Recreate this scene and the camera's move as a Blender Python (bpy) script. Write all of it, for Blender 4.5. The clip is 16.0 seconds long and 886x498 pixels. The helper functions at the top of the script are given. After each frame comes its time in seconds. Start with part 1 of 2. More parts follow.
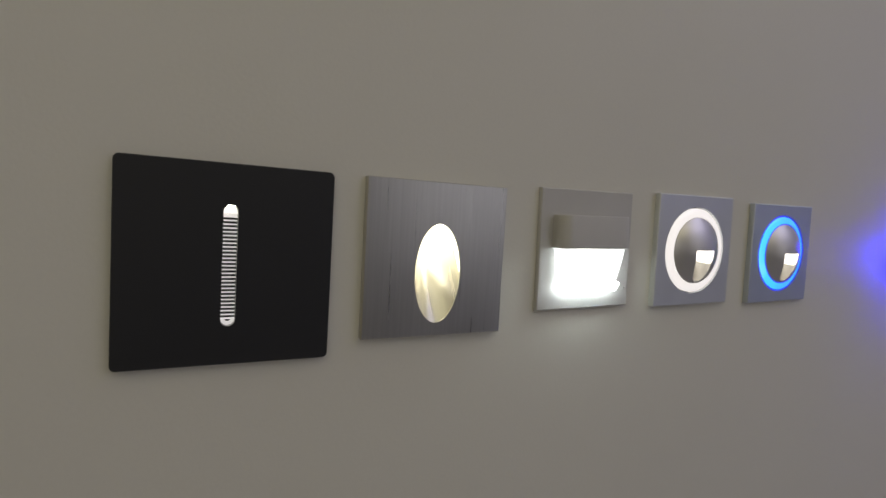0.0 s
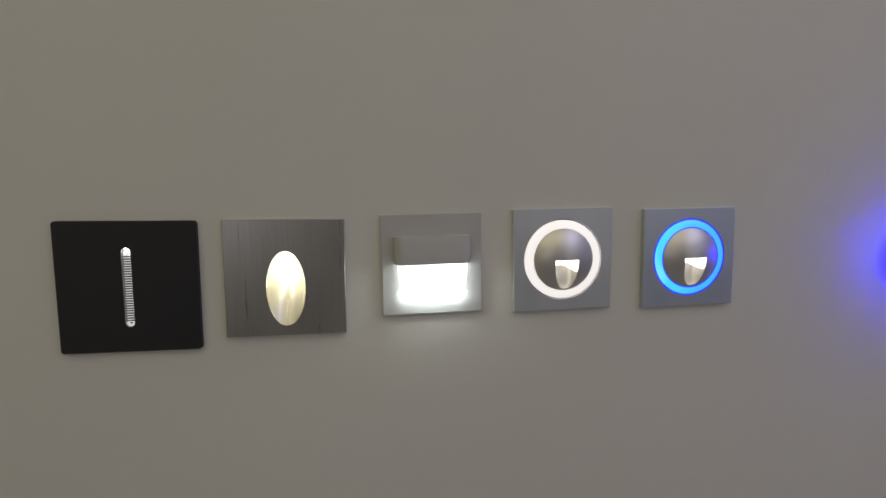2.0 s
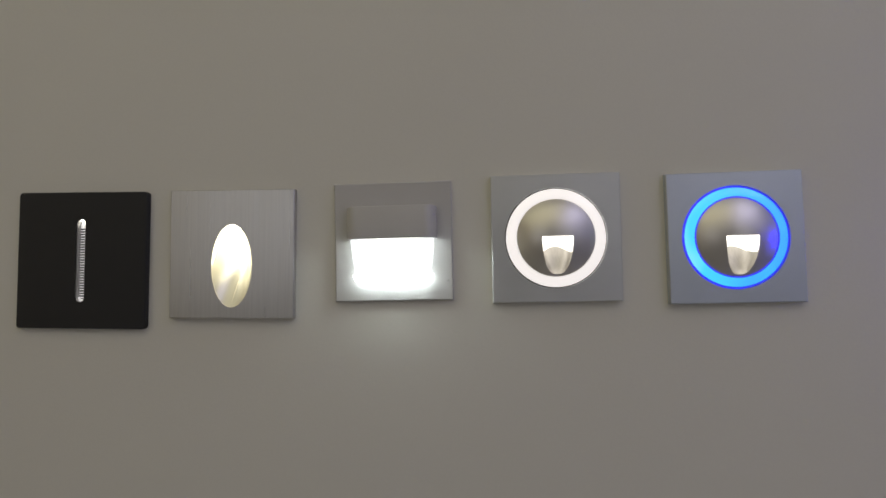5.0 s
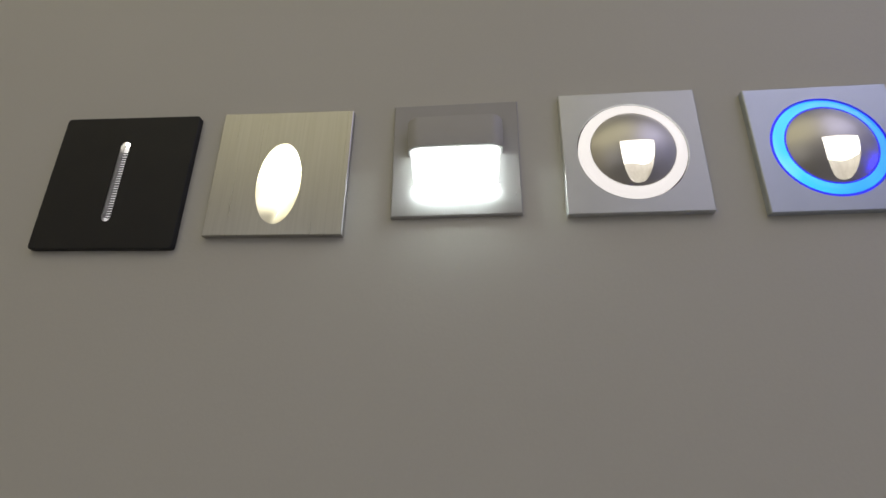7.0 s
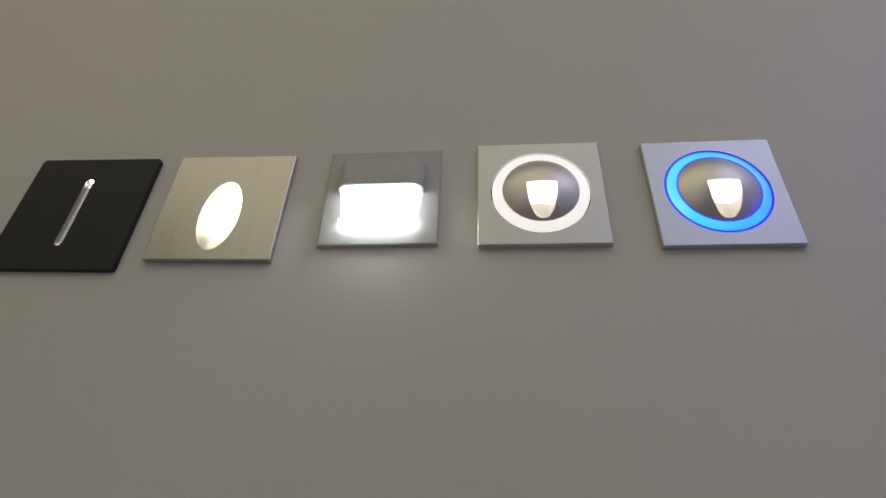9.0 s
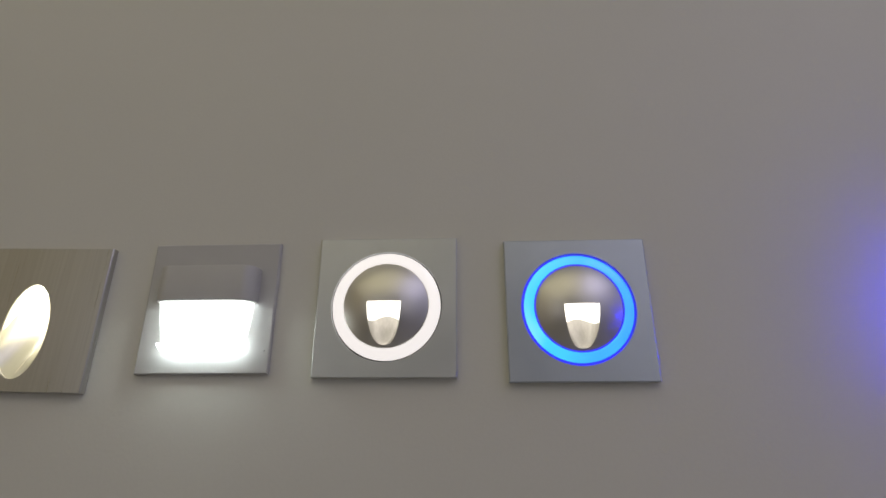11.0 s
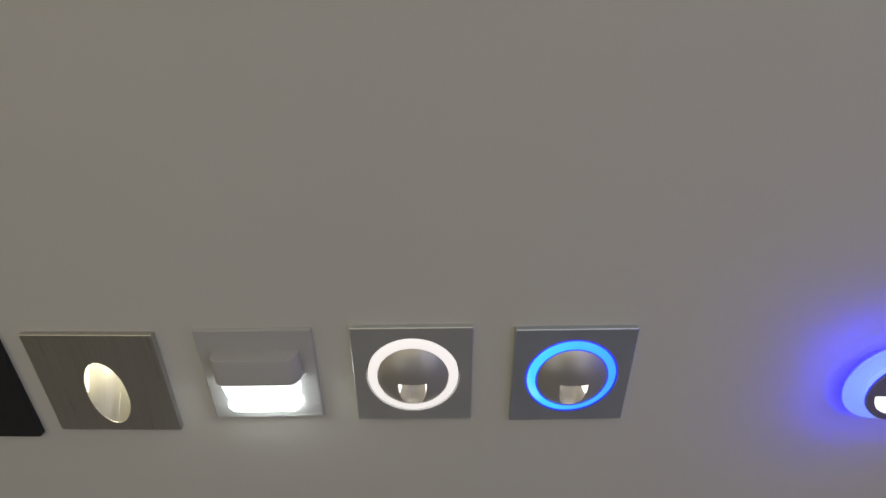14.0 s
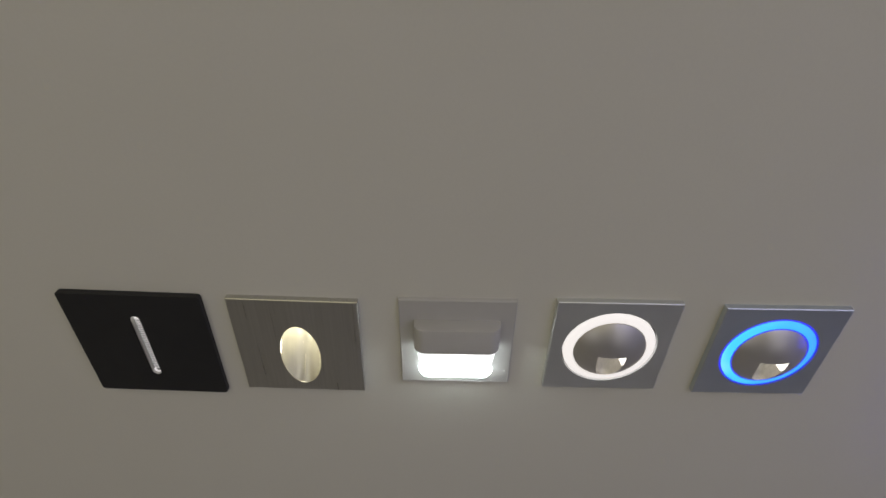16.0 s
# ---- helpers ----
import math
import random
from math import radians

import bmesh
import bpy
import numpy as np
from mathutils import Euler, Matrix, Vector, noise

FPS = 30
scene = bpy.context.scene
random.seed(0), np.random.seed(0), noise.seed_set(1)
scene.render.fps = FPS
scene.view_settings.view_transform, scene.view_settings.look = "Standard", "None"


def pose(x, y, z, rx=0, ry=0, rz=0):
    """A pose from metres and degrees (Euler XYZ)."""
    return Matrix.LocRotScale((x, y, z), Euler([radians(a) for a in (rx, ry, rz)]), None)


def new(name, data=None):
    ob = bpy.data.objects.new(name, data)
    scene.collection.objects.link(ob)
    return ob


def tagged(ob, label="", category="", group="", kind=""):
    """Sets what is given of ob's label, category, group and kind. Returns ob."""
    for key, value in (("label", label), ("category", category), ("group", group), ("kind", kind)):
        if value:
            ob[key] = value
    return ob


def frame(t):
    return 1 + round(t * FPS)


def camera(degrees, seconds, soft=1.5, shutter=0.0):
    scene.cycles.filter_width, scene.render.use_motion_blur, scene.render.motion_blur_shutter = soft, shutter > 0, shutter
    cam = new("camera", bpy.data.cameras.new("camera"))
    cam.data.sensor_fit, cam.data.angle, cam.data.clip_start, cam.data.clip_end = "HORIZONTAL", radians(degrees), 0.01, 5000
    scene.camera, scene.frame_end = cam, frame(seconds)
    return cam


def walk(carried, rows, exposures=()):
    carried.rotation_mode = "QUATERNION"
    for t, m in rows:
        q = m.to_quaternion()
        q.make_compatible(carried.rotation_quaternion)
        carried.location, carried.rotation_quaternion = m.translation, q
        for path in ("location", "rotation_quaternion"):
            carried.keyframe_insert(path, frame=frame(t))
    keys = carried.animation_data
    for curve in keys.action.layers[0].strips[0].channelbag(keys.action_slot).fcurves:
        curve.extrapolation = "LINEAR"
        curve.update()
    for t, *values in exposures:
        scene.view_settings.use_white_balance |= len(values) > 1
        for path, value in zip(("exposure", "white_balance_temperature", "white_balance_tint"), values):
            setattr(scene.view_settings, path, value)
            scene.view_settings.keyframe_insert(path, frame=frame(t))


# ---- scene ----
cam = camera(82.99, 16.0, 1.6)
PATH = [
    (0, pose(-0.2574, -0.2805, 1.2213, 85.95, -2.66, -26.65)),
    (0.5, pose(-0.2320, -0.3139, 1.2301, 85.34, -1.86, -23.07)),
    (1, pose(-0.1749, -0.3480, 1.2387, 84.72, -0.82, -18.14)),
    (1.5, pose(-0.1293, -0.3880, 1.2483, 84.12, 0.03, -13.52)),
    (2, pose(-0.0538, -0.4211, 1.2618, 83.37, 0.68, -8.67)),
    (2.5, pose(0.0038, -0.4451, 1.2645, 83.14, 1.06, -4.89)),
    (3, pose(0.0439, -0.4867, 1.2683, 83.18, 1.07, -1.92)),
    (3.2, pose(0.0639, -0.5031, 1.2665, 83.59, 1.12, -1.08)),
    (5.3, pose(0.0641, -0.3422, 1.1570, 94.56, 0.59, 4.74)),
    (5.5, pose(0.0576, -0.3346, 1.1399, 96.45, 0.46, 4.79)),
    (6, pose(0.0401, -0.3179, 1.0949, 101.61, 0.18, 4.93)),
    (6.5, pose(0.0256, -0.3042, 1.0541, 106.21, -0.15, 4.88)),
    (7, pose(0.0178, -0.2985, 1.0251, 110.21, -0.66, 4.71)),
    (7.5, pose(0.0128, -0.2977, 1.0059, 113.95, -1.11, 4.47)),
    (8, pose(0.0232, -0.2969, 0.9919, 117.03, -1.66, 4.53)),
    (8.5, pose(0.0445, -0.2961, 0.9820, 119.50, -2.08, 4.68)),
    (9, pose(0.0786, -0.2954, 0.9772, 120.96, -2.29, 4.72)),
    (9.5, pose(0.1154, -0.2924, 0.9742, 121.84, -2.07, 4.27)),
    (10, pose(0.1510, -0.2931, 0.9762, 120.87, -1.58, 3.38)),
    (10.2, pose(0.1682, -0.2967, 1.0000, 119.05, -1.38, 3.18)),
    (12.3, pose(0.1655, -0.3428, 1.3361, 84.88, 0.62, 2.05)),
    (12.5, pose(0.1607, -0.3444, 1.3652, 80.63, 0.44, 1.65)),
    (13, pose(0.1555, -0.3289, 1.4046, 73.11, 0.31, 1.13)),
    (13.5, pose(0.1530, -0.3143, 1.4388, 67.06, 0.14, 0.12)),
    (14, pose(0.1352, -0.2989, 1.4637, 62.38, -0.12, -0.61)),
    (14.5, pose(0.0945, -0.2826, 1.4671, 59.33, -0.59, -0.40)),
    (15, pose(0.0590, -0.2781, 1.4668, 57.88, -0.90, 0.35)),
    (15.5, pose(0.0215, -0.2764, 1.4691, 56.59, -1.15, 0.94)),
    (16, pose(-0.0114, -0.2771, 1.4763, 55.41, -1.11, 0.86)),
]
walk(cam, PATH)

# ---- world and light ----
world = bpy.data.worlds.new("world")
scene.world = world
world.use_nodes = True
world.node_tree.nodes["Background"].inputs["Color"].default_value = (0.99, 0.965, 1.0, 1)
world.node_tree.nodes["Background"].inputs["Strength"].default_value = 0.62


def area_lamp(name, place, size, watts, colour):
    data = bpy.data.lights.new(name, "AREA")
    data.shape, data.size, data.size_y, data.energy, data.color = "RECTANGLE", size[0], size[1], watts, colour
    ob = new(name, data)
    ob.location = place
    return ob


# added, unseen ceiling lamps: a warm one, and a violet one tinting the right side
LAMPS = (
    ("warm_fill_lamp", (-0.6, -1.62, 2.655), (2.6, 2.3), 11.6, (1.0, 0.918, 0.59)),
    ("violet_fill_lamp", (1.58, -1.50, 2.655), (1.45, 2.3), 12.6, (0.77, 0.735, 1.0)),
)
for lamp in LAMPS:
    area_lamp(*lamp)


# ---- materials ----
def material(name, colour, rough=0.5, metal=0.0, glow=None, power=0.0, coat=0.0):
    m = bpy.data.materials.new(name)
    m.use_nodes = True
    b = m.node_tree.nodes["Principled BSDF"]
    b.inputs["Base Color"].default_value = (*colour, 1)
    b.inputs["Roughness"].default_value = rough
    b.inputs["Metallic"].default_value = metal
    b.inputs["Coat Weight"].default_value = coat
    b.inputs["Coat Roughness"].default_value = 0.12
    if glow:
        b.inputs["Emission Color"].default_value = (*glow, 1)
        b.inputs["Emission Strength"].default_value = power
    return m


def node(m, kind, **values):
    n = m.node_tree.nodes.new(kind)
    for key, value in values.items():
        n.inputs[key].default_value = value
    return n


def grain(m, stretch, scale, colours=None, rough=None, bump=0.0, detail=4.0, distance=0.001, second=None):
    """Noise in object space, stretched: tints the base colour, varies the gloss and gives a fine relief."""
    tree = m.node_tree
    b = tree.nodes["Principled BSDF"]
    where = tree.nodes.new("ShaderNodeTexCoord")
    mapping = node(m, "ShaderNodeMapping", Scale=stretch)
    noise_a = node(m, "ShaderNodeTexNoise", Scale=scale, Detail=detail)
    tree.links.new(where.outputs["Object"], mapping.inputs["Vector"])
    tree.links.new(mapping.outputs["Vector"], noise_a.inputs["Vector"])
    value = noise_a.outputs["Fac"]
    if second:
        noise_b = node(m, "ShaderNodeTexNoise", Scale=second, Detail=2.0)
        tree.links.new(where.outputs["Object"], noise_b.inputs["Vector"])
        mix = tree.nodes.new("ShaderNodeMath")
        mix.operation = "MULTIPLY_ADD"
        mix.inputs[1].default_value = 0.6
        tree.links.new(noise_b.outputs["Fac"], mix.inputs[0])
        half = tree.nodes.new("ShaderNodeMath")
        half.operation = "MULTIPLY"
        half.inputs[1].default_value = 0.4
        tree.links.new(value, half.inputs[0])
        tree.links.new(half.outputs[0], mix.inputs[2])
        value = mix.outputs[0]
    if colours:
        ramp = tree.nodes.new("ShaderNodeValToRGB")
        ramp.color_ramp.elements[0].position, ramp.color_ramp.elements[1].position = 0.3, 0.7
        ramp.color_ramp.elements[0].color = (*colours[0], 1)
        ramp.color_ramp.elements[1].color = (*colours[1], 1)
        tree.links.new(value, ramp.inputs["Fac"])
        tree.links.new(ramp.outputs["Color"], b.inputs["Base Color"])
    if rough:
        span = node(m, "ShaderNodeMapRange")
        span.inputs["From Min"].default_value, span.inputs["From Max"].default_value = 0.3, 0.7
        span.inputs["To Min"].default_value, span.inputs["To Max"].default_value = rough
        tree.links.new(value, span.inputs["Value"])
        tree.links.new(span.outputs["Result"], b.inputs["Roughness"])
    if bump:
        relief = node(m, "ShaderNodeBump", Strength=bump, Distance=distance)
        tree.links.new(noise_a.outputs["Fac"], relief.inputs["Height"])
        tree.links.new(relief.outputs["Normal"], b.inputs["Normal"])
    return m


wall_paint = grain(material("wall_paint", (0.7, 0.69, 0.66), 0.55), (1, 1, 1), 420, ((0.70, 0.69, 0.636), (0.725, 0.715, 0.66)), None, 0.12, 3, 0.0006, second=5)
# unseen side walls, coloured to warm the light from the left and cool the right
warm_bounce_paint = grain(material("warm_bounce_paint", (0.72, 0.64, 0.44), 0.8), (1, 1, 1), 60, ((0.70, 0.62, 0.42), (0.75, 0.67, 0.46)), None, 0.1, second=1.5)
cool_bounce_paint = grain(material("cool_bounce_paint", (0.55, 0.56, 0.72), 0.8), (1, 1, 1), 60, ((0.53, 0.54, 0.70), (0.58, 0.59, 0.75)), None, 0.1, second=1.5)
ceiling_paint = grain(material("ceiling_paint", (0.78, 0.77, 0.75), 0.8), (1, 1, 1), 60, ((0.75, 0.74, 0.72), (0.8, 0.79, 0.77)), None, 0.1, second=1.5)
floor_vinyl = grain(material("floor_vinyl", (0.09, 0.085, 0.08), 0.5), (1, 1, 1), 30, ((0.32, 0.314, 0.305), (0.38, 0.374, 0.364)), (0.4, 0.6), 0.1, second=2)
# dark so that the unseen far wall leaves a dark band in reflections
far_paint = grain(material("far_paint", (0.22, 0.215, 0.21), 0.8), (1, 1, 1), 60, ((0.25, 0.245, 0.24), (0.30, 0.295, 0.29)), None, 0.1, second=1.5)
black_paint = grain(material("black_paint", (0.012, 0.012, 0.013), 0.5), (1, 1, 1), 2500, ((0.0110, 0.0116, 0.0150), (0.0138, 0.0146, 0.0184)), (0.5, 0.62), 0.05, 2, 0.0002, second=60)
brushed_steel = grain(material("brushed_steel", (0.62, 0.6, 0.56), 0.34, 1.0), (1, 1, 0.02), 650, ((0.54, 0.533, 0.515), (0.61, 0.603, 0.583)), (0.27, 0.37), 0.02, 8, 0.0004)
# one aluminium in two tones: here a darker, bluer reflection put into the colour
alu_blue_tone = grain(material("alu_blue_tone", (0.72, 0.73, 0.74), 0.42, 1.0), (1, 1, 1), 3000, ((0.58, 0.63, 0.69), (0.64, 0.69, 0.75)), (0.38, 0.46), 0.08, 2, 0.0002, second=40)
dome_alu = grain(material("dome_alu", (0.7, 0.68, 0.66), 0.25, 1.0), (1, 1, 1), 2500, ((0.72, 0.70, 0.675), (0.78, 0.76, 0.735)), (0.38, 0.46), 0.03, 2, 0.0002, second=50)
# the paler copy, its brighter reflection put into the colour
alu_lit_tone = grain(material("alu_lit_tone", (0.78, 0.78, 0.78), 0.45, 0.92), (1, 1, 1), 3000, ((0.67, 0.69, 0.69), (0.73, 0.75, 0.75)), (0.42, 0.5), 0.08, 2, 0.0002, second=40)
reflector_alu = grain(material("reflector_alu", (0.8, 0.76, 0.62), 0.2, 0.42), (1, 0.06, 0.06), 420, ((0.74, 0.72, 0.61), (0.80, 0.775, 0.66)), (0.2, 0.28), 0.04, 4, 0.0004)
notch_alu = grain(material("notch_alu", (0.82, 0.76, 0.66), 0.38, 0.4), (1, 1, 0.1), 700, ((0.44, 0.425, 0.395), (0.52, 0.505, 0.475)), (0.34, 0.44), 0.12, 4, 0.0004)
slot_chrome = grain(material("slot_chrome", (0.7, 0.69, 0.66), 0.3, 0.7), (1, 1, 1), 800, ((0.38, 0.375, 0.36), (0.45, 0.445, 0.43)), (0.32, 0.42), 0.1)
dark_cavity = grain(material("dark_cavity", (0.03, 0.03, 0.032), 0.35), (1, 1, 1), 300, ((0.02, 0.02, 0.022), (0.045, 0.045, 0.048)))
white_plastic = grain(material("white_plastic", (0.66, 0.65, 0.64), 0.42), (1, 1, 1), 1800, ((0.51, 0.505, 0.50), (0.55, 0.545, 0.54)), (0.4, 0.48), 0.06, 2, 0.0002, second=30)
cover_metal = grain(material("cover_metal", (0.3, 0.27, 0.46), 0.42, 0.5), (1, 1, 1), 2000, ((0.28, 0.25, 0.43), (0.33, 0.30, 0.5)), (0.38, 0.48), 0.05)
warm_led = material("warm_led", (0.8, 0.8, 0.8), 0.5, glow=(1.0, 0.94, 0.76), power=3.8)
notch_led = material("notch_led", (0.8, 0.8, 0.8), 0.5, glow=(1.0, 0.92, 0.80), power=1.4)
notch_window = material("notch_window", (0.8, 0.8, 0.8), 0.5, glow=(1.0, 0.93, 0.83), power=1.2)
slot_wash_glow = material("slot_wash_glow", (0.8, 0.8, 0.8), 0.5, glow=(1.0, 0.95, 0.90), power=0.42)
slot_lamp = material("slot_lamp", (0.8, 0.8, 0.8), 0.5, glow=(1.0, 0.95, 0.82), power=14)
rib_acrylic = material("rib_acrylic", (0.8, 0.8, 0.8), 0.3, glow=(1.0, 0.95, 0.95), power=0.5)
opal_cool = material("opal_cool", (0.85, 0.87, 0.87), 0.35, glow=(0.93, 1.0, 0.985), power=1.9)


def let_light_through(m, share):
    tree = m.node_tree
    clear = tree.nodes.new("ShaderNodeBsdfTransparent")
    mix = node(m, "ShaderNodeMixShader")
    mix.inputs[0].default_value = share
    tree.links.new(tree.nodes["Principled BSDF"].outputs[0], mix.inputs[1])
    tree.links.new(clear.outputs[0], mix.inputs[2])
    tree.links.new(mix.outputs[0], tree.nodes["Material Output"].inputs["Surface"])


let_light_through(opal_cool, 0.68)
opal_lip = material("opal_lip", (0.85, 0.87, 0.87), 0.35, glow=(0.90, 1.0, 0.97), power=11)
let_light_through(opal_lip, 0.5)
hood_led = material("hood_led", (0.8, 0.8, 0.8), 0.5, glow=(0.9, 1.0, 0.97), power=190)
opal_warm = material("opal_warm", (0.4, 0.39, 0.38), 0.25, glow=(1.0, 0.94, 0.91), power=0.86, coat=0.6)
opal_blue = material("opal_blue", (0.1, 0.3, 0.6), 0.25, glow=(0.02, 0.3, 1.0), power=1.0, coat=0.6)
tree = opal_blue.node_tree
where = tree.nodes.new("ShaderNodeTexCoord")
# the ring's moving highlight, painted into the blue as cyan patches, brightest at left
patches = node(opal_blue, "ShaderNodeTexNoise", Scale=34.0, Detail=1.0)
across = tree.nodes.new("ShaderNodeSeparateXYZ")
side_share = node(opal_blue, "ShaderNodeMapRange")
side_share.inputs["From Min"].default_value, side_share.inputs["From Max"].default_value = 0.034, -0.035
highlight_mix = tree.nodes.new("ShaderNodeMath")
highlight_mix.operation = "MULTIPLY_ADD"
highlight_mix.inputs[1].default_value = 0.55
half_share = tree.nodes.new("ShaderNodeMath")
half_share.operation = "MULTIPLY"
half_share.inputs[1].default_value = 0.5
ramp = tree.nodes.new("ShaderNodeValToRGB")
ramp.color_ramp.elements[0].position, ramp.color_ramp.elements[1].position = 0.2, 0.72
ramp.color_ramp.elements[0].color, ramp.color_ramp.elements[1].color = (0.03, 0.30, 1.0, 1), (0.05, 0.66, 1.0, 1)
ramp.color_ramp.elements.new(0.84).color = (0.24, 0.84, 1.0, 1)
tree.links.new(where.outputs["Object"], patches.inputs["Vector"])
tree.links.new(where.outputs["Object"], across.inputs["Vector"])
tree.links.new(across.outputs["X"], side_share.inputs["Value"])
tree.links.new(patches.outputs["Fac"], half_share.inputs[0])
tree.links.new(side_share.outputs["Result"], highlight_mix.inputs[0])
tree.links.new(half_share.outputs[0], highlight_mix.inputs[2])
tree.links.new(highlight_mix.outputs[0], ramp.inputs["Fac"])
tree.links.new(ramp.outputs["Color"], tree.nodes["Principled BSDF"].inputs["Emission Color"])
# glow that imitates the violet fringe of light round the blue ring
blue_fringe = material("blue_fringe", (0.1, 0.1, 0.5), 0.4, glow=(0.03, 0.03, 1.0), power=0.9)
halo_face = material("halo_face", (0.22, 0.26, 0.12), 0.4, glow=(0.34, 0.54, 0.72), power=0.55)
halo_led = material("halo_led", (0.3, 0.4, 0.6), 0.4, glow=(0.004, 0.006, 1.0), power=58.0)
halo_rim = material("halo_rim", (0.1, 0.1, 0.5), 0.4, glow=(0.007, 0.006, 1.0), power=9.0)
moon_lens = material("moon_lens", (0.85, 0.85, 0.85), 0.4, glow=(0.96, 1.0, 0.96), power=1.6)


# ---- building blocks ----
def link(name, bm, mat, smooth=0.0):
    bmesh.ops.recalc_face_normals(bm, faces=bm.faces)
    mesh = bpy.data.meshes.new(name)
    bm.to_mesh(mesh)
    bm.free()
    mesh.materials.append(mat)
    if smooth:
        mesh.shade_smooth()
        mesh.set_sharp_from_angle(angle=radians(smooth))
    return new(name, mesh)


def part(name, bm, mat, parent, label="", smooth=0.0):
    ob = link(name, bm, mat, smooth)
    ob.parent = parent
    return tagged(ob, label)


def quad(bm, *points):
    try:
        bm.faces.new([bm.verts.new(q) for q in points])
    except ValueError:
        pass


def weld(bm, distance=1e-6):
    bmesh.ops.remove_doubles(bm, verts=bm.verts, dist=distance)
    bmesh.ops.dissolve_degenerate(bm, edges=bm.edges, dist=1e-7)
    return bm


def cuboid(x0, x1, y0, y1, z0, z1, bevel=0.0, bm=None):
    bm = bm or bmesh.new()
    made = bmesh.ops.create_cube(bm, size=1, matrix=Matrix.LocRotScale(((x0 + x1) / 2, (y0 + y1) / 2, (z0 + z1) / 2), None, (x1 - x0, y1 - y0, z1 - z0)))
    if bevel:
        edges = list({e for v in made["verts"] for e in v.link_edges})
        bmesh.ops.bevel(bm, geom=edges, offset=bevel, segments=2, affect="EDGES", profile=0.5)
    return bm


def spread(a, b, n):
    """n + 1 steps from a to b, closer together near both ends."""
    return [a + (b - a) * (0.5 - 0.5 * math.cos(math.pi * i / n)) for i in range(n + 1)]


def faceplate(half, thick, corner=0.0006, bevel=0.0005, hole=None, hole_half=0.0, hole_deep=0.0, hole_x=0.0):
    """A square plate on the wall. hole(x) gives the lower and upper edge of an opening that spans |x| < hole_half."""
    bm = bmesh.new()
    corner = max(corner, bevel + 0.0001)

    def edge(x, h, r):
        over = abs(x) - (h - r)
        return h if over <= 0 else h - r + math.sqrt(max(r * r - over * over, 0))

    h, r = half - bevel, corner - bevel
    xs = set(spread(-h, -h + r, 6) + spread(h - r, h, 6) + [-h * 0.8, h * 0.8])
    if hole:
        xs |= {hole_x + v for v in spread(-hole_half, hole_half, 48)}
    xs = sorted(xs)
    y = -thick

    def strip(x0, x1, lo0, hi0, lo1, hi1):
        quad(bm, (x0, y, lo0), (x1, y, lo1), (x1, y, hi1), (x0, y, hi0))

    for x0, x1 in zip(xs, xs[1:]):
        t0, t1 = edge(x0, h, r), edge(x1, h, r)
        if hole and abs((x0 + x1) / 2 - hole_x) < hole_half:
            (a0, b0), (a1, b1) = hole(x0 - hole_x), hole(x1 - hole_x)
            strip(x0, x1, -t0, a0, -t1, a1)
            strip(x0, x1, b0, t0, b1, t1)
            for e0, e1 in ((a0, a1), (b0, b1)):
                quad(bm, (x0, y, e0), (x1, y, e1), (x1, y + hole_deep, e1), (x0, y + hole_deep, e0))
        else:
            strip(x0, x1, -t0, t0, -t1, t1)
    loop = [(x, edge(x, h, r)) for x in xs] + [(x, -edge(x, h, r)) for x in reversed(xs)]
    grown = (half / h)
    for (x0, z0), (x1, z1) in zip(loop, loop[1:] + loop[:1]):
        u0, w0, u1, w1 = x0 * grown, z0 * grown, x1 * grown, z1 * grown
        quad(bm, (x0, y, z0), (x1, y, z1), (u1, y + bevel, w1), (u0, y + bevel, w0))
        quad(bm, (u0, y + bevel, w0), (u1, y + bevel, w1), (u1, 0.0, w1), (u0, 0.0, w0))
    return weld(bm)


def lathe(profile, segments=96, bm=None):
    """Turns (radius, y) points about the y axis."""
    bm = bm or bmesh.new()
    turns = [(math.cos(2 * math.pi * i / segments), math.sin(2 * math.pi * i / segments)) for i in range(segments)]
    for (r0, y0), (r1, y1) in zip(profile, profile[1:]):
        for (c0, s0), (c1, s1) in zip(turns, turns[1:] + turns[:1]):
            quad(bm, (r0 * c0, y0, r0 * s0), (r0 * c1, y0, r0 * s1), (r1 * c1, y1, r1 * s1), (r1 * c0, y1, r1 * s0))
    return weld(bm)


def ellipse_hole(half_x, half_z, middle):
    def hole(x):
        rise = half_z * math.sqrt(max(1 - (x / half_x) ** 2, 0))
        return middle - rise, middle + rise
    return hole


def slot_hole(half, top, bottom):
    def hole(x):
        rise = math.sqrt(max(half * half - x * x, 0))
        return bottom + half - rise, top - half + rise
    return hole


def fixture(name, x, z, turn, label, category="wall light", group="lights set into the wall"):
    ob = new(name)
    ob.matrix_world = pose(x, 0, z, 0, -turn, 0)
    ob.empty_display_size = 0.02
    return tagged(ob, label, category, group)


# ---- the room ----
X0, X1, Y0, ZC, DEEP = -2.2, 2.4, -2.9, 2.7, 0.14
# where, how far turned in degrees, and how large each light is
SLOT = (-0.2389, 1.1900, -0.87, 0.1034)
OVAL = (-0.1205, 1.1929, -0.64, 0.0951)
HOOD = (0.0000, 1.2000, 0.54, 0.0860)
RING = (0.1160, 1.2005, 0.33, 0.0902)
BLUE = (0.2373, 1.1987, 0.63, 0.0901)
ROUND = (0.4862, 1.1935)


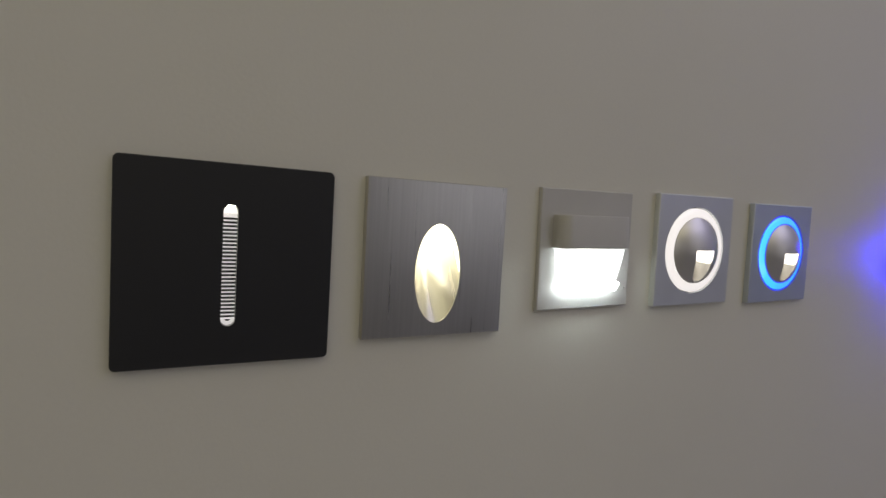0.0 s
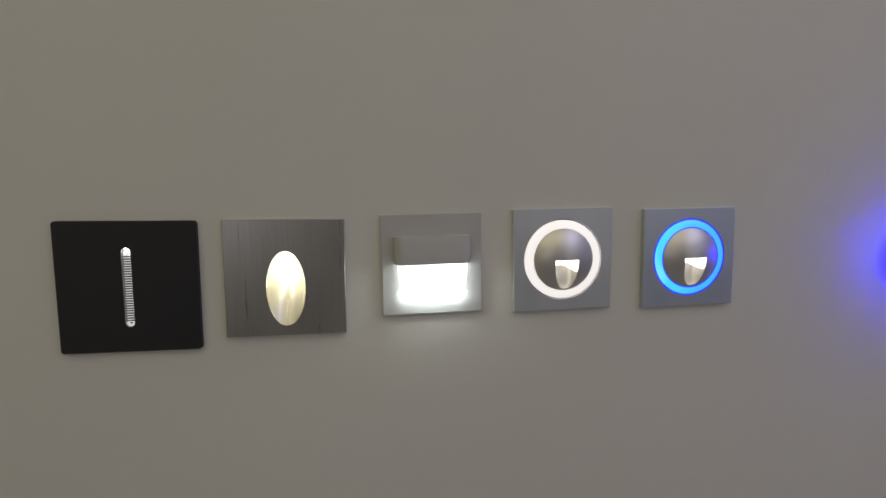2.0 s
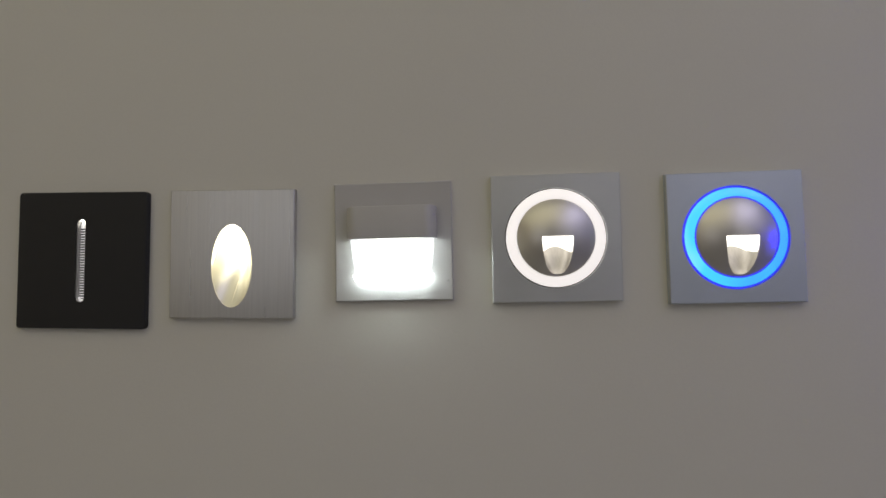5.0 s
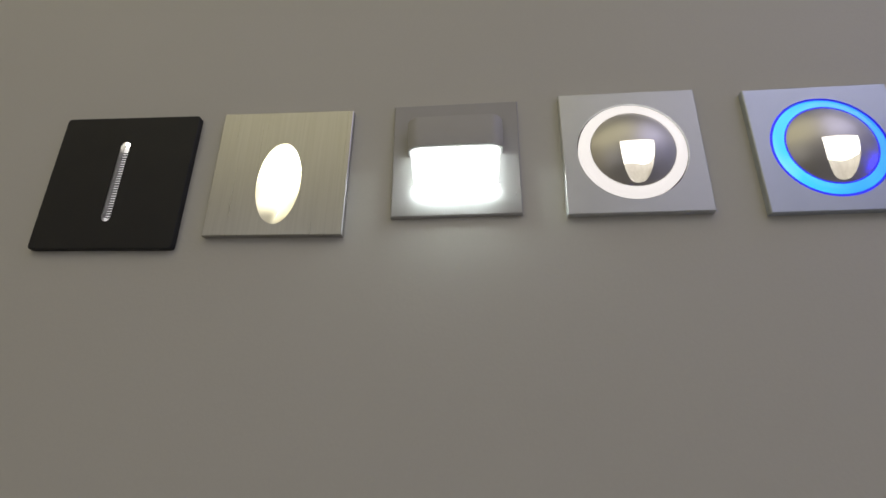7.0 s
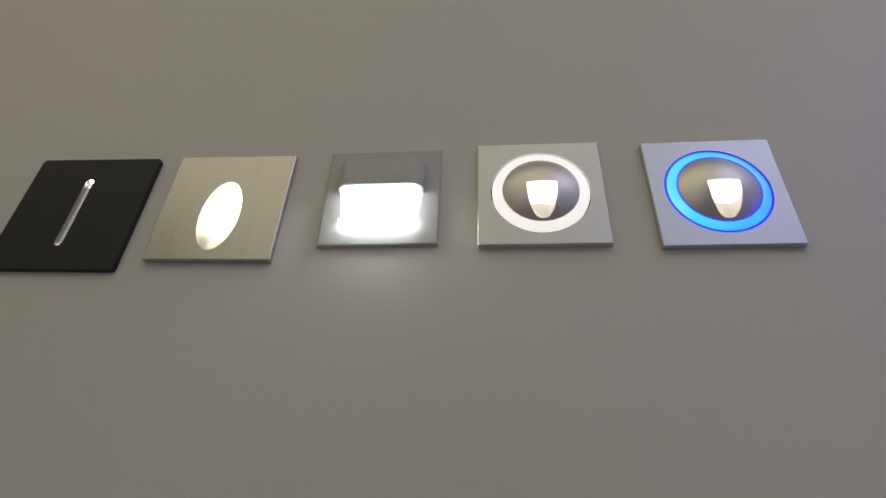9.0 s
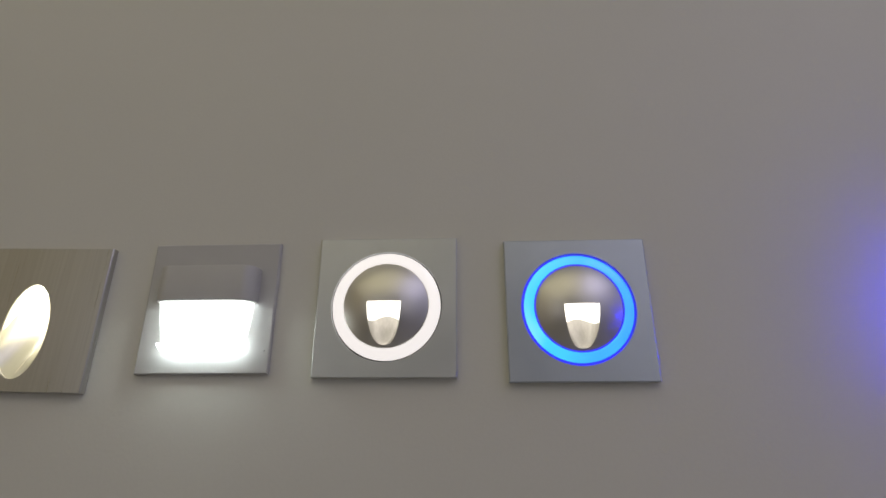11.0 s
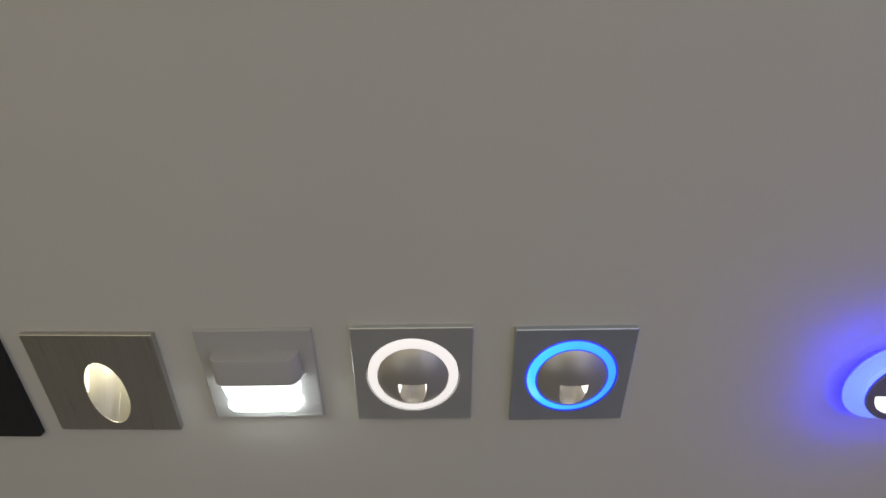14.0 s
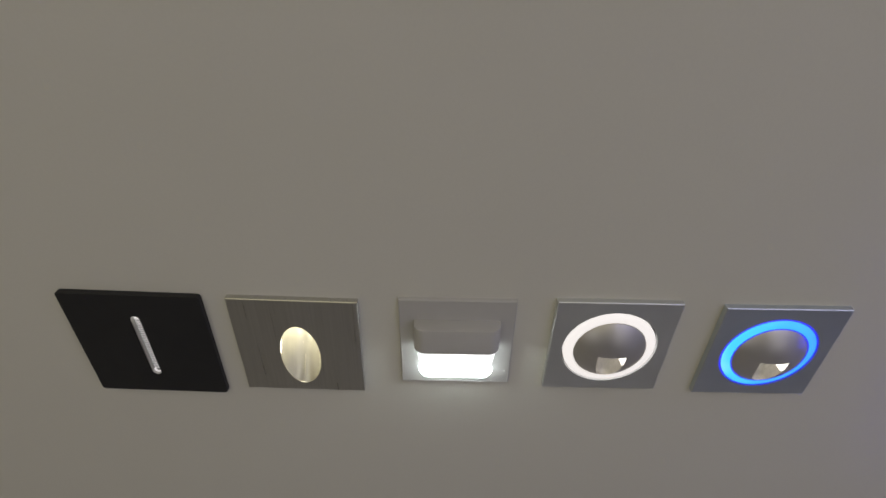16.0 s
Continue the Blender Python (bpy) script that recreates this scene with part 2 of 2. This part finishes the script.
def wall_with_pockets():
    """The wall's sheet, with a square pocket behind each light that is set into it."""
    bm = bmesh.new()
    pockets = [(x - 0.034, x + 0.034, z - 0.038, z + 0.038) for x, z, _, _ in (SLOT, OVAL, RING, BLUE)]
    xs = sorted({X0, X1} | {v for q in pockets for v in q[:2]})
    zs = sorted({0.0, ZC} | {v for q in pockets for v in q[2:]})
    for a, b in zip(xs, xs[1:]):
        for c, d in zip(zs, zs[1:]):
            mx, mz = (a + b) / 2, (c + d) / 2
            inside = any(q[0] < mx < q[1] and q[2] < mz < q[3] for q in pockets)
            y = 0.06 if inside else 0.0
            quad(bm, (a, y, c), (b, y, c), (b, y, d), (a, y, d))
            quad(bm, (a, DEEP, c), (b, DEEP, c), (b, DEEP, d), (a, DEEP, d))
    for a, b, c, d in pockets:
        for p, q in (((a, c), (b, c)), ((b, c), (b, d)), ((b, d), (a, d)), ((a, d), (a, c))):
            quad(bm, (p[0], 0, p[1]), (q[0], 0, q[1]), (q[0], 0.06, q[1]), (p[0], 0.06, p[1]))
    for p, q in (((X0, 0), (X1, 0)), ((X1, 0), (X1, ZC)), ((X1, ZC), (X0, ZC)), ((X0, ZC), (X0, 0))):
        quad(bm, (p[0], 0, p[1]), (q[0], 0, q[1]), (q[0], DEEP, q[1]), (p[0], DEEP, p[1]))
    return bm


tagged(link("wall_north", wall_with_pockets(), wall_paint), "plain off-white painted display wall", "wall", kind="structure")
# unseen openings added for light; the pier between them darkens the metals' reflections
WZ0, WZ1 = 0.95, 2.35
OPENINGS = ((-2.1, -0.7), (1.0, 2.25))


def wall_with_added_windows():
    bm = bmesh.new()
    edges = [X0] + [v for span in OPENINGS for v in span] + [X1]
    for a, b, c, d in [(X0, X1, 0, WZ0), (X0, X1, WZ1, ZC)] + [(edges[i], edges[i + 1], WZ0, WZ1) for i in (0, 2, 4)]:
        cuboid(a, b, Y0 - 0.1, Y0, c, d, bm=bm)
    return weld(bm, 1e-5)


tagged(link("wall_south", wall_with_added_windows(), far_paint), "unseen dark grey wall with two added windows", "wall", kind="structure")


def added_window(name, x0, x1):
    window = tagged(new(name), "unseen white framed window, added for light and reflections", "window", kind="structure")
    window.location = ((x0 + x1) / 2, Y0 - 0.05, WZ0)
    w, h = (x1 - x0) / 2, WZ1 - WZ0
    for piece, box in (("sill", (-w, w, -0.03, 0.07, 0, 0.03)), ("head", (-w, w, -0.03, 0.03, h - 0.05, h)), ("jamb", (-w, -w + 0.05, -0.03, 0.03, 0.03, h - 0.05)), ("jamb", (w - 0.05, w, -0.03, 0.03, 0.03, h - 0.05))):
        part(piece, cuboid(*box, 0.004), white_plastic, window)


added_window("added_window_1", *OPENINGS[0])
added_window("added_window_2", *OPENINGS[1])
tagged(link("wall_west", cuboid(X0 - 0.1, X0, Y0 - 0.1, DEEP, 0, ZC), warm_bounce_paint), "unseen side wall, beige to warm the bounced light", "wall", kind="structure")
tagged(link("wall_east", cuboid(X1, X1 + 0.1, Y0 - 0.1, DEEP, 0, ZC), cool_bounce_paint), "unseen side wall, blue-grey to cool the bounced light", "wall", kind="structure")
tagged(link("floor", cuboid(X0 - 0.1, X1 + 0.1, Y0 - 0.1, DEEP, -0.1, 0), floor_vinyl), "plain grey vinyl floor of the show room", "floor", kind="structure")
tagged(link("ceiling", cuboid(X0 - 0.1, X1 + 0.1, Y0 - 0.1, DEEP, ZC, ZC + 0.1), ceiling_paint), "plain white painted ceiling", "ceiling", kind="structure")

# housings for the added lamps, out of view
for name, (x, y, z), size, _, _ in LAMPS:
    lamp = new("added_ceiling_light")
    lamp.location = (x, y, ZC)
    tagged(lamp, "unseen ceiling light panel, added to light the wall", "ceiling light", "ceiling lights", )
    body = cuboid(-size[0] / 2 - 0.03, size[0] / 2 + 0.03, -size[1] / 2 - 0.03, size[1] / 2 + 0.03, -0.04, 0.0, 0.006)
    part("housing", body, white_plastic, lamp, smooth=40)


# ---- the black light with a slot ----
def slot_light():
    x, z, turn, size = SLOT
    thing = fixture("slot_wall_light", x, z, turn, "square matt black wall light with a narrow ribbed slot, lit")
    thick, half, top, bottom = 0.0044, 0.0035, 0.0308, -0.0317
    middle = -0.0006
    back = 0.0041 - thick
    hole = slot_hole(half, top, bottom)
    part("faceplate", faceplate(size / 2, thick, 0.0032, 0.0005, hole, half, 0.0008, middle), black_paint, thing, "matt black square plate", 30)
    loop = [(xx, hole(xx)[1]) for xx in spread(-half, half, 24)] + [(xx, hole(xx)[0]) for xx in reversed(spread(-half, half, 24))]
    bm = bmesh.new()
    for (xa, za), (xb, zb) in zip(loop, loop[1:] + loop[:1]):
        quad(bm, (xa + middle, -thick + 0.0006, za), (xb + middle, -thick + 0.0006, zb), (xb + middle, back, zb), (xa + middle, back, za))
    part("slot_lining", weld(bm), slot_chrome, thing, "bright metal lining of the slot", 40)
    bm = bmesh.new()
    quad(bm, *[(xx + middle, back, zz) for xx, zz in loop])
    part("slot_back", weld(bm), dark_cavity, thing, "dark back of the slot")
    pitch, count = 0.00196, 29
    rib = None
    for i in range(count):
        if rib is None:
            rib = part("rib", cuboid(-half * 0.97, half * 0.97, back - 0.0003, back, -0.00036, 0.00036, 0.0001), rib_acrylic, thing)
            ob = rib
        else:
            ob = new("rib", rib.data)
            ob.parent = thing
        ob.location = (middle, 0, bottom + 0.0034 + pitch * i)
    foot = lathe([(0.0014, back - 0.0016), (0.0032, back - 0.0016), (0.0033, back - 0.0014), (0.0033, back)], 40)
    bmesh.ops.delete(foot, geom=[v for v in foot.verts if v.co.z > 0.0001], context="VERTS")
    bmesh.ops.translate(foot, verts=foot.verts, vec=(middle, 0, bottom + half))
    part("end_rib", foot, rib_acrylic, thing, "curved rib at the slot's lower end")
    # glowing plate that stands for the lamp's wash on the slot's back
    bm = bmesh.new()
    end, foot_z = [(xx * 0.94, hole(xx)[1] - 0.0004) for xx in spread(-half, half, 24)], top - 0.0062
    quad(bm, *[(xx + middle, back - 0.0002, zz) for xx, zz in end], (half * 0.94 + middle, back - 0.0002, foot_z), (-half * 0.94 + middle, back - 0.0002, foot_z))
    part("led", cuboid(middle - half * 0.5, middle + half * 0.5, -thick + 0.0016, back - 0.0004, top - 0.0010, top - 0.0004, 0.0001), slot_lamp, thing, "tiny bright lamp in the slot's upper end")
    part("wash_plate", weld(bm), slot_wash_glow, thing, "glowing plate for the lamp's wash on the slot's back")


# ---- the steel light with an oval opening ----
def oval_light():
    x, z, turn, size = OVAL
    thing = fixture("oval_wall_light", x, z, turn, "square brushed steel wall light with a glowing oval opening")
    thick, hx, hz, mid = 0.0048, 0.0155, 0.0306, -0.0088
    hole = ellipse_hole(hx, hz, mid)
    part("faceplate", faceplate(size / 2, thick, 0.0007, 0.0005, hole, hx, 0.0012), brushed_steel, thing, "vertically brushed steel plate", 30)
    # the reflector leans back from the lower lip to the lamp chamber's roof
    top, back = mid + hz, 0.034
    xs, rows = spread(-hx, hx, 56), 24

    def depth(xx):
        return -thick + 0.001 + (back + thick) * (1 - 0.55 * (xx / hx) ** 2)

    bm = bmesh.new()
    for x0, x1 in zip(xs, xs[1:]):
        for i in range(rows):
            corners = []
            for xx, j in ((x0, i), (x1, i), (x1, i + 1), (x0, i + 1)):
                s, lo, front = j / rows, hole(xx)[0], -thick + 0.001
                corners.append((xx, front + (depth(xx) - front) * s, lo + (top - lo) * s))
            quad(bm, *corners)
    part("reflector", weld(bm), reflector_alu, thing, "curved bright metal reflector, lit from above", 60)
    bm = bmesh.new()
    for x0, x1 in zip(xs, xs[1:]):
        quad(bm, (x0, -thick + 0.001, hole(x0)[1]), (x1, -thick + 0.001, hole(x1)[1]), (x1, depth(x1), top), (x0, depth(x0), top))
    part("led_panel", weld(bm), warm_led, thing, "warm white light panel over the reflector", 60)


# ---- the white light with a hood ----
def rounded_front(half, deep, radius, steps=10):
    """Half an outline from the wall forward and back, with rounded front corners, as (x, y) points."""
    points = [(-half, 0.0)]
    for i in range(steps + 1):
        a = math.pi / 2 * i / steps
        points.append((-half + radius - radius * math.cos(a), -deep + radius - radius * math.sin(a)))
    for i in range(steps + 1):
        a = math.pi / 2 * i / steps
        points.append((half - radius + radius * math.sin(a), -deep + radius - radius * math.cos(a)))
    points.append((half, 0.0))
    return points


def stacked(levels, cap_top=True, cap_bottom=True):
    """Joins outlines at rising heights into one skin. levels: (z, points)."""
    bm = bmesh.new()
    for (z0, p0), (z1, p1) in zip(levels, levels[1:]):
        for i in range(len(p0) - 1):
            quad(bm, (*p0[i], z0), (*p0[i + 1], z0), (*p1[i + 1], z1), (*p1[i], z1))
    for z, points, wanted in ((*levels[0], cap_bottom), (*levels[-1], cap_top)):
        if wanted:
            quad(bm, *[(*q, z) for q in points])
    return weld(bm)


def bowed(half, deep, radius, bow):
    out = []
    for x, y in rounded_front(half, deep, radius):
        out.append((x, y if y > -deep * 0.3 else y - bow * (1 - (x / half) ** 2)))
    return out


def hooded_light():
    x, z, turn, size = HOOD
    thing = fixture("hooded_wall_light", x, z, turn, "square white plastic wall light with a hood over its glowing lens")
    plate = 0.0034
    part("backplate", faceplate(size / 2, plate, 0.001, 0.0008), white_plastic, thing, "white plastic back plate", 30)

    def at(points):
        return [(px, py - plate + 0.0002) for px, py in points]

    top, low, half, deep = 0.0246, 0.0014, 0.0320, 0.0128
    shell = []
    for zz, shrink in ((low, 0.0004), (low + 0.0005, 0.0), (top - 0.0008, 0.0), (top - 0.0002, 0.0003), (top, 0.0009)):
        shell.append((zz, at(rounded_front(half - shrink, deep - shrink, 0.0085 - shrink))))
    # the hood is hollow: an inner skin closes it from below
    inner = [(low, at(rounded_front(half - 0.0016, deep - 0.0014, 0.0072))), (top - 0.003, at(rounded_front(half - 0.0016, deep - 0.0014, 0.0072)))]
    bm = stacked(shell, True, False)
    o, i_ = shell[0][1], inner[0][1]
    for k in range(len(o) - 1):
        quad(bm, (*o[k], low), (*o[k + 1], low), (*i_[k + 1], low), (*i_[k], low))
        quad(bm, (*i_[k], low), (*i_[k + 1], low), (*inner[1][1][k + 1], top - 0.003), (*inner[1][1][k], top - 0.003))
    quad(bm, *[(*q, top - 0.003) for q in inner[1][1]])
    part("hood", weld(bm), white_plastic, thing, "white plastic hood with rounded front corners", 35)
    levels = []
    for zz, hw, dp in ((-0.0256, 0.0264, 0.0040), (-0.020, 0.0276, 0.0056), (-0.012, 0.0289, 0.0080), (-0.004, 0.0294, 0.0100), (0.0030, 0.0296, 0.0110)):
        levels.append((zz, at(bowed(hw, dp, min(0.006, dp * 0.7), 0.0016))))
    lens = part("diffuser", stacked(levels), opal_cool, thing, "opal lens glowing cool white", 40)
    levels = []
    for zz, hw, dp in ((-0.0353, 0.0256, 0.0044), (-0.0344, 0.0276, 0.0066), (-0.0315, 0.0287, 0.0080), (-0.0280, 0.0285, 0.0074), (-0.0258, 0.0258, 0.0042)):
        levels.append((zz, at(bowed(hw, dp, min(0.005, dp * 0.7), 0.0018))))
    bm = stacked(levels)
    for v in bm.verts:
        v.co.z += 0.0072 * (v.co.x / 0.0277) ** 2 * min(1.0, (-0.0256 - v.co.z) / 0.006)
    part("lip", bm, opal_lip, lens, "glowing lower lip of the lens", 50)
    part("led_strip", cuboid(-0.015, 0.015, -plate - 0.0112, -plate - 0.0080, low + 0.0062, low + 0.0072, 0.0002), hood_led, thing, "cool white light strip under the hood")
    pin = lathe([(0.0, -plate - 0.0008), (0.0005, -plate - 0.0006), (0.0008, -plate)], 12)
    bmesh.ops.translate(pin, verts=pin.verts, vec=(0.0393, 0, -0.0290))
    part("pin", pin, white_plastic, thing, smooth=60)


# ---- the two lights with a glowing ring ----
DOME_R, DOME_H, PLATE = 0.0270, 0.0092, 0.0049
RING_IN, RING_OUT = 0.0274, 0.0347
BASE = -PLATE - 0.0016
ARC = (DOME_R ** 2 + DOME_H ** 2) / (2 * DOME_H)


def dome_y(x, z):
    return BASE - (math.sqrt(max(ARC ** 2 - x * x - z * z, 0)) - (ARC - DOME_H))


NOTCH_W, NOTCH_TOP, NOTCH_LOW = 0.0106, 0.0006, -0.0256


def notch_low(x):
    s = min(abs(x) / NOTCH_W, 1.0)
    return NOTCH_TOP - (NOTCH_TOP - NOTCH_LOW) * (1 - s ** 2.6) ** 0.5


def ring_light(name, place, label, ring_mat, ring_label, plate_mat, fringe_mat=None):
    x, z, turn, size = place
    thing = fixture(name, x, z, turn, label)
    part("faceplate", faceplate(size / 2, PLATE, 0.0008, 0.0006, ellipse_hole(RING_OUT + 0.0009, RING_OUT + 0.0009, 0), RING_OUT + 0.0009, 0.0035), plate_mat, thing, "satin aluminium square plate", 30)
    part("light_ring", lathe([(RING_OUT, -PLATE + 0.0035), (RING_OUT, -PLATE + 0.0009), (RING_OUT - 0.0005, -PLATE + 0.0003), (RING_OUT - 0.003, -PLATE - 0.0006), (RING_OUT - 0.0055, -PLATE - 0.0014), (RING_IN, -PLATE - 0.0014), (RING_IN, -PLATE + 0.003)], 128), ring_mat, thing, ring_label, 35)
    # for the blue ring, the gap and two added bands imitate its violet fringe
    part("gap_floor", lathe([(RING_OUT - 0.001, -PLATE + 0.0034), (RING_OUT + 0.001, -PLATE + 0.0034)], 96), fringe_mat or dark_cavity, thing, "gap round the ring")
    if fringe_mat:
        part("outer_fringe", lathe([(RING_OUT + 0.0001, -PLATE + 0.0030), (RING_OUT + 0.0001, -PLATE + 0.0006), (RING_OUT - 0.0007, -PLATE + 0.0001)], 128), fringe_mat, thing, "violet-blue glowing band added at the ring's outer edge", 60)
        part("inner_fringe", lathe([(RING_IN + 0.0005, -PLATE - 0.0016), (RING_IN - 0.0003, -PLATE - 0.0020), (RING_IN - 0.0006, -PLATE - 0.0014)], 128), fringe_mat, thing, "violet-blue glowing band added at the ring's inner edge", 60)
    # dome
    bm = bmesh.new()
    xs = sorted(set(spread(-DOME_R, -NOTCH_W, 16) + spread(-NOTCH_W, NOTCH_W, 36) + spread(NOTCH_W, DOME_R, 16)))
    rows = 18

    def low(xx):
        return notch_low(xx) if abs(xx) < NOTCH_W else NOTCH_TOP

    for x0, x1 in zip(xs, xs[1:]):
        r0, r1 = (math.sqrt(max(DOME_R ** 2 - v * v, 0)) for v in (x0, x1))
        for lo0, hi0, lo1, hi1 in ((NOTCH_TOP, max(r0, NOTCH_TOP), NOTCH_TOP, max(r1, NOTCH_TOP)), (-r0, max(low(x0), -r0), -r1, max(low(x1), -r1))):
            for i in range(rows):
                s, e = i / rows, (i + 1) / rows
                q = [(x0, lo0 + (hi0 - lo0) * s), (x1, lo1 + (hi1 - lo1) * s), (x1, lo1 + (hi1 - lo1) * e), (x0, lo0 + (hi0 - lo0) * e)]
                quad(bm, *[(u, dome_y(u, w), w) for u, w in q])
    weld(bm)
    part("dome", bm, dome_alu, thing, "satin metal dome with a notch", 45)
    # notch: a trough that runs back from the dome's surface to the lamp under its roof
    deep = 0.004
    xs = spread(-NOTCH_W, NOTCH_W, 32)
    rows = 12

    def trough(xx, w):
        lo = notch_low(xx)
        share = min(max((w - lo) / max(NOTCH_TOP - lo, 1e-6), 0.0), 1.0)
        front = dome_y(xx, lo)
        far = deep - (deep + 0.004) * (xx / NOTCH_W) ** 12
        return (xx, front + (far - front) * share ** 0.55, w)

    def arch(xx):
        """The height up to which the metal tongue covers the lamp behind it."""
        v = abs(xx) / NOTCH_W
        return max(notch_low(xx), NOTCH_TOP - 0.0262 * (0.245 + 0.21 * v ** 2))

    tongue, window_pane = bmesh.new(), bmesh.new()
    for x0, x1 in zip(xs, xs[1:]):
        for bm, low_edge, high_edge in ((tongue, notch_low, arch), (window_pane, arch, lambda xx: NOTCH_TOP)):
            for i in range(rows):
                q = []
                for xx, j in ((x0, i), (x1, i), (x1, i + 1), (x0, i + 1)):
                    lo, hi = low_edge(xx), high_edge(xx)
                    q.append(trough(xx, lo + (hi - lo) * j / rows))
                quad(bm, *q)
    part("lamp_window", weld(window_pane), notch_window, thing, "bright warm white window behind the tongue", 60)
    part("tongue", weld(tongue), notch_alu, thing, "bright metal tongue lit from above", 60)
    bm = bmesh.new()
    for x0, x1 in zip(xs, xs[1:]):
        q = []
        for xx in (x0, x1):
            q.append((dome_y(xx, NOTCH_TOP), deep - (deep + 0.004) * (xx / NOTCH_W) ** 12))
        quad(bm, (x0, q[0][0], NOTCH_TOP), (x1, q[1][0], NOTCH_TOP), (x1, q[1][1], NOTCH_TOP), (x0, q[0][1], NOTCH_TOP))
    part("led", weld(bm), notch_led, thing, "warm white light under the notch's roof")
    return thing


# ---- the round blue light ----
def round_light():
    x, z = ROUND
    thing = fixture("round_wall_light", x, z, 0, "round wall light with a blue halo and a glowing half-moon", group="")
    part("halo_rim", lathe([(0.0300, 0.0), (0.0371, -0.0076)], 96), halo_rim, thing, "deep blue glowing rim", 40)
    part("halo_ring", lathe([(0.0371, -0.0076), (0.0366, -0.0085), (0.0200, -0.0087)], 96), halo_face, thing, "pale blue glowing ring", 35)
    part("neck", lathe([(0.0205, -0.0087), (0.0205, -0.0168)], 64), halo_led, thing, "blue light round the neck", 40)
    part("halo_light", lathe([(0.0215, -0.0164), (0.0255, -0.0164)], 64), halo_led, thing, "blue light under the cover")
    front, r = -0.0195, 0.0267
    moon_r, flat = 0.0215, -0.0028

    def hole(xx):
        drop = math.sqrt(max(moon_r ** 2 - xx * xx, 0))
        return min(-drop, flat), flat

    wide = math.sqrt(moon_r ** 2 - flat ** 2)
    xs = sorted(set(spread(-r, -wide, 10) + spread(-wide, wide, 36) + spread(wide, r, 10)))
    bm = bmesh.new()
    for x0, x1 in zip(xs, xs[1:]):
        r0, r1 = (math.sqrt(max(r * r - v * v, 0)) for v in (x0, x1))
        if abs(x0 + x1) / 2 < wide:
            (a0, b0), (a1, b1) = hole(x0), hole(x1)
            quad(bm, (x0, front, -r0), (x1, front, -r1), (x1, front, a1), (x0, front, a0))
            quad(bm, (x0, front, b0), (x1, front, b1), (x1, front, r1), (x0, front, r0))
            for e0, e1 in ((a0, a1), (b0, b1)):
                quad(bm, (x0, front, e0), (x1, front, e1), (x1, front + 0.0015, e1), (x0, front + 0.0015, e0))
        else:
            quad(bm, (x0, front, -r0), (x1, front, -r1), (x1, front, r1), (x0, front, r0))
    lathe([(r, front), (r + 0.0003, front + 0.0004), (r + 0.0003, front + 0.0026), (0.02, front + 0.0028)], 96, bm)
    part("cover", weld(bm), cover_metal, thing, "round metal cover standing off the wall")
    bm = bmesh.new()
    xs = spread(-wide, wide, 30)
    for x0, x1 in zip(xs, xs[1:]):
        (a0, b0), (a1, b1) = hole(x0), hole(x1)
        quad(bm, (x0, front + 0.0014, a0), (x1, front + 0.0014, a1), (x1, front + 0.0014, b1), (x0, front + 0.0014, b0))
    part("half_moon_lens", weld(bm), moon_lens, thing, "glowing white half-moon lens")


slot_light()
oval_light()
hooded_light()
ring_light("ring_wall_light", RING, "square satin aluminium wall light with glowing white ring, notched dome", opal_warm, "ring glowing warm white", alu_lit_tone)
ring_light("ring_wall_light", BLUE, "square satin aluminium wall light with glowing blue ring, notched dome", opal_blue, "ring glowing bright blue", alu_blue_tone, blue_fringe)
round_light()
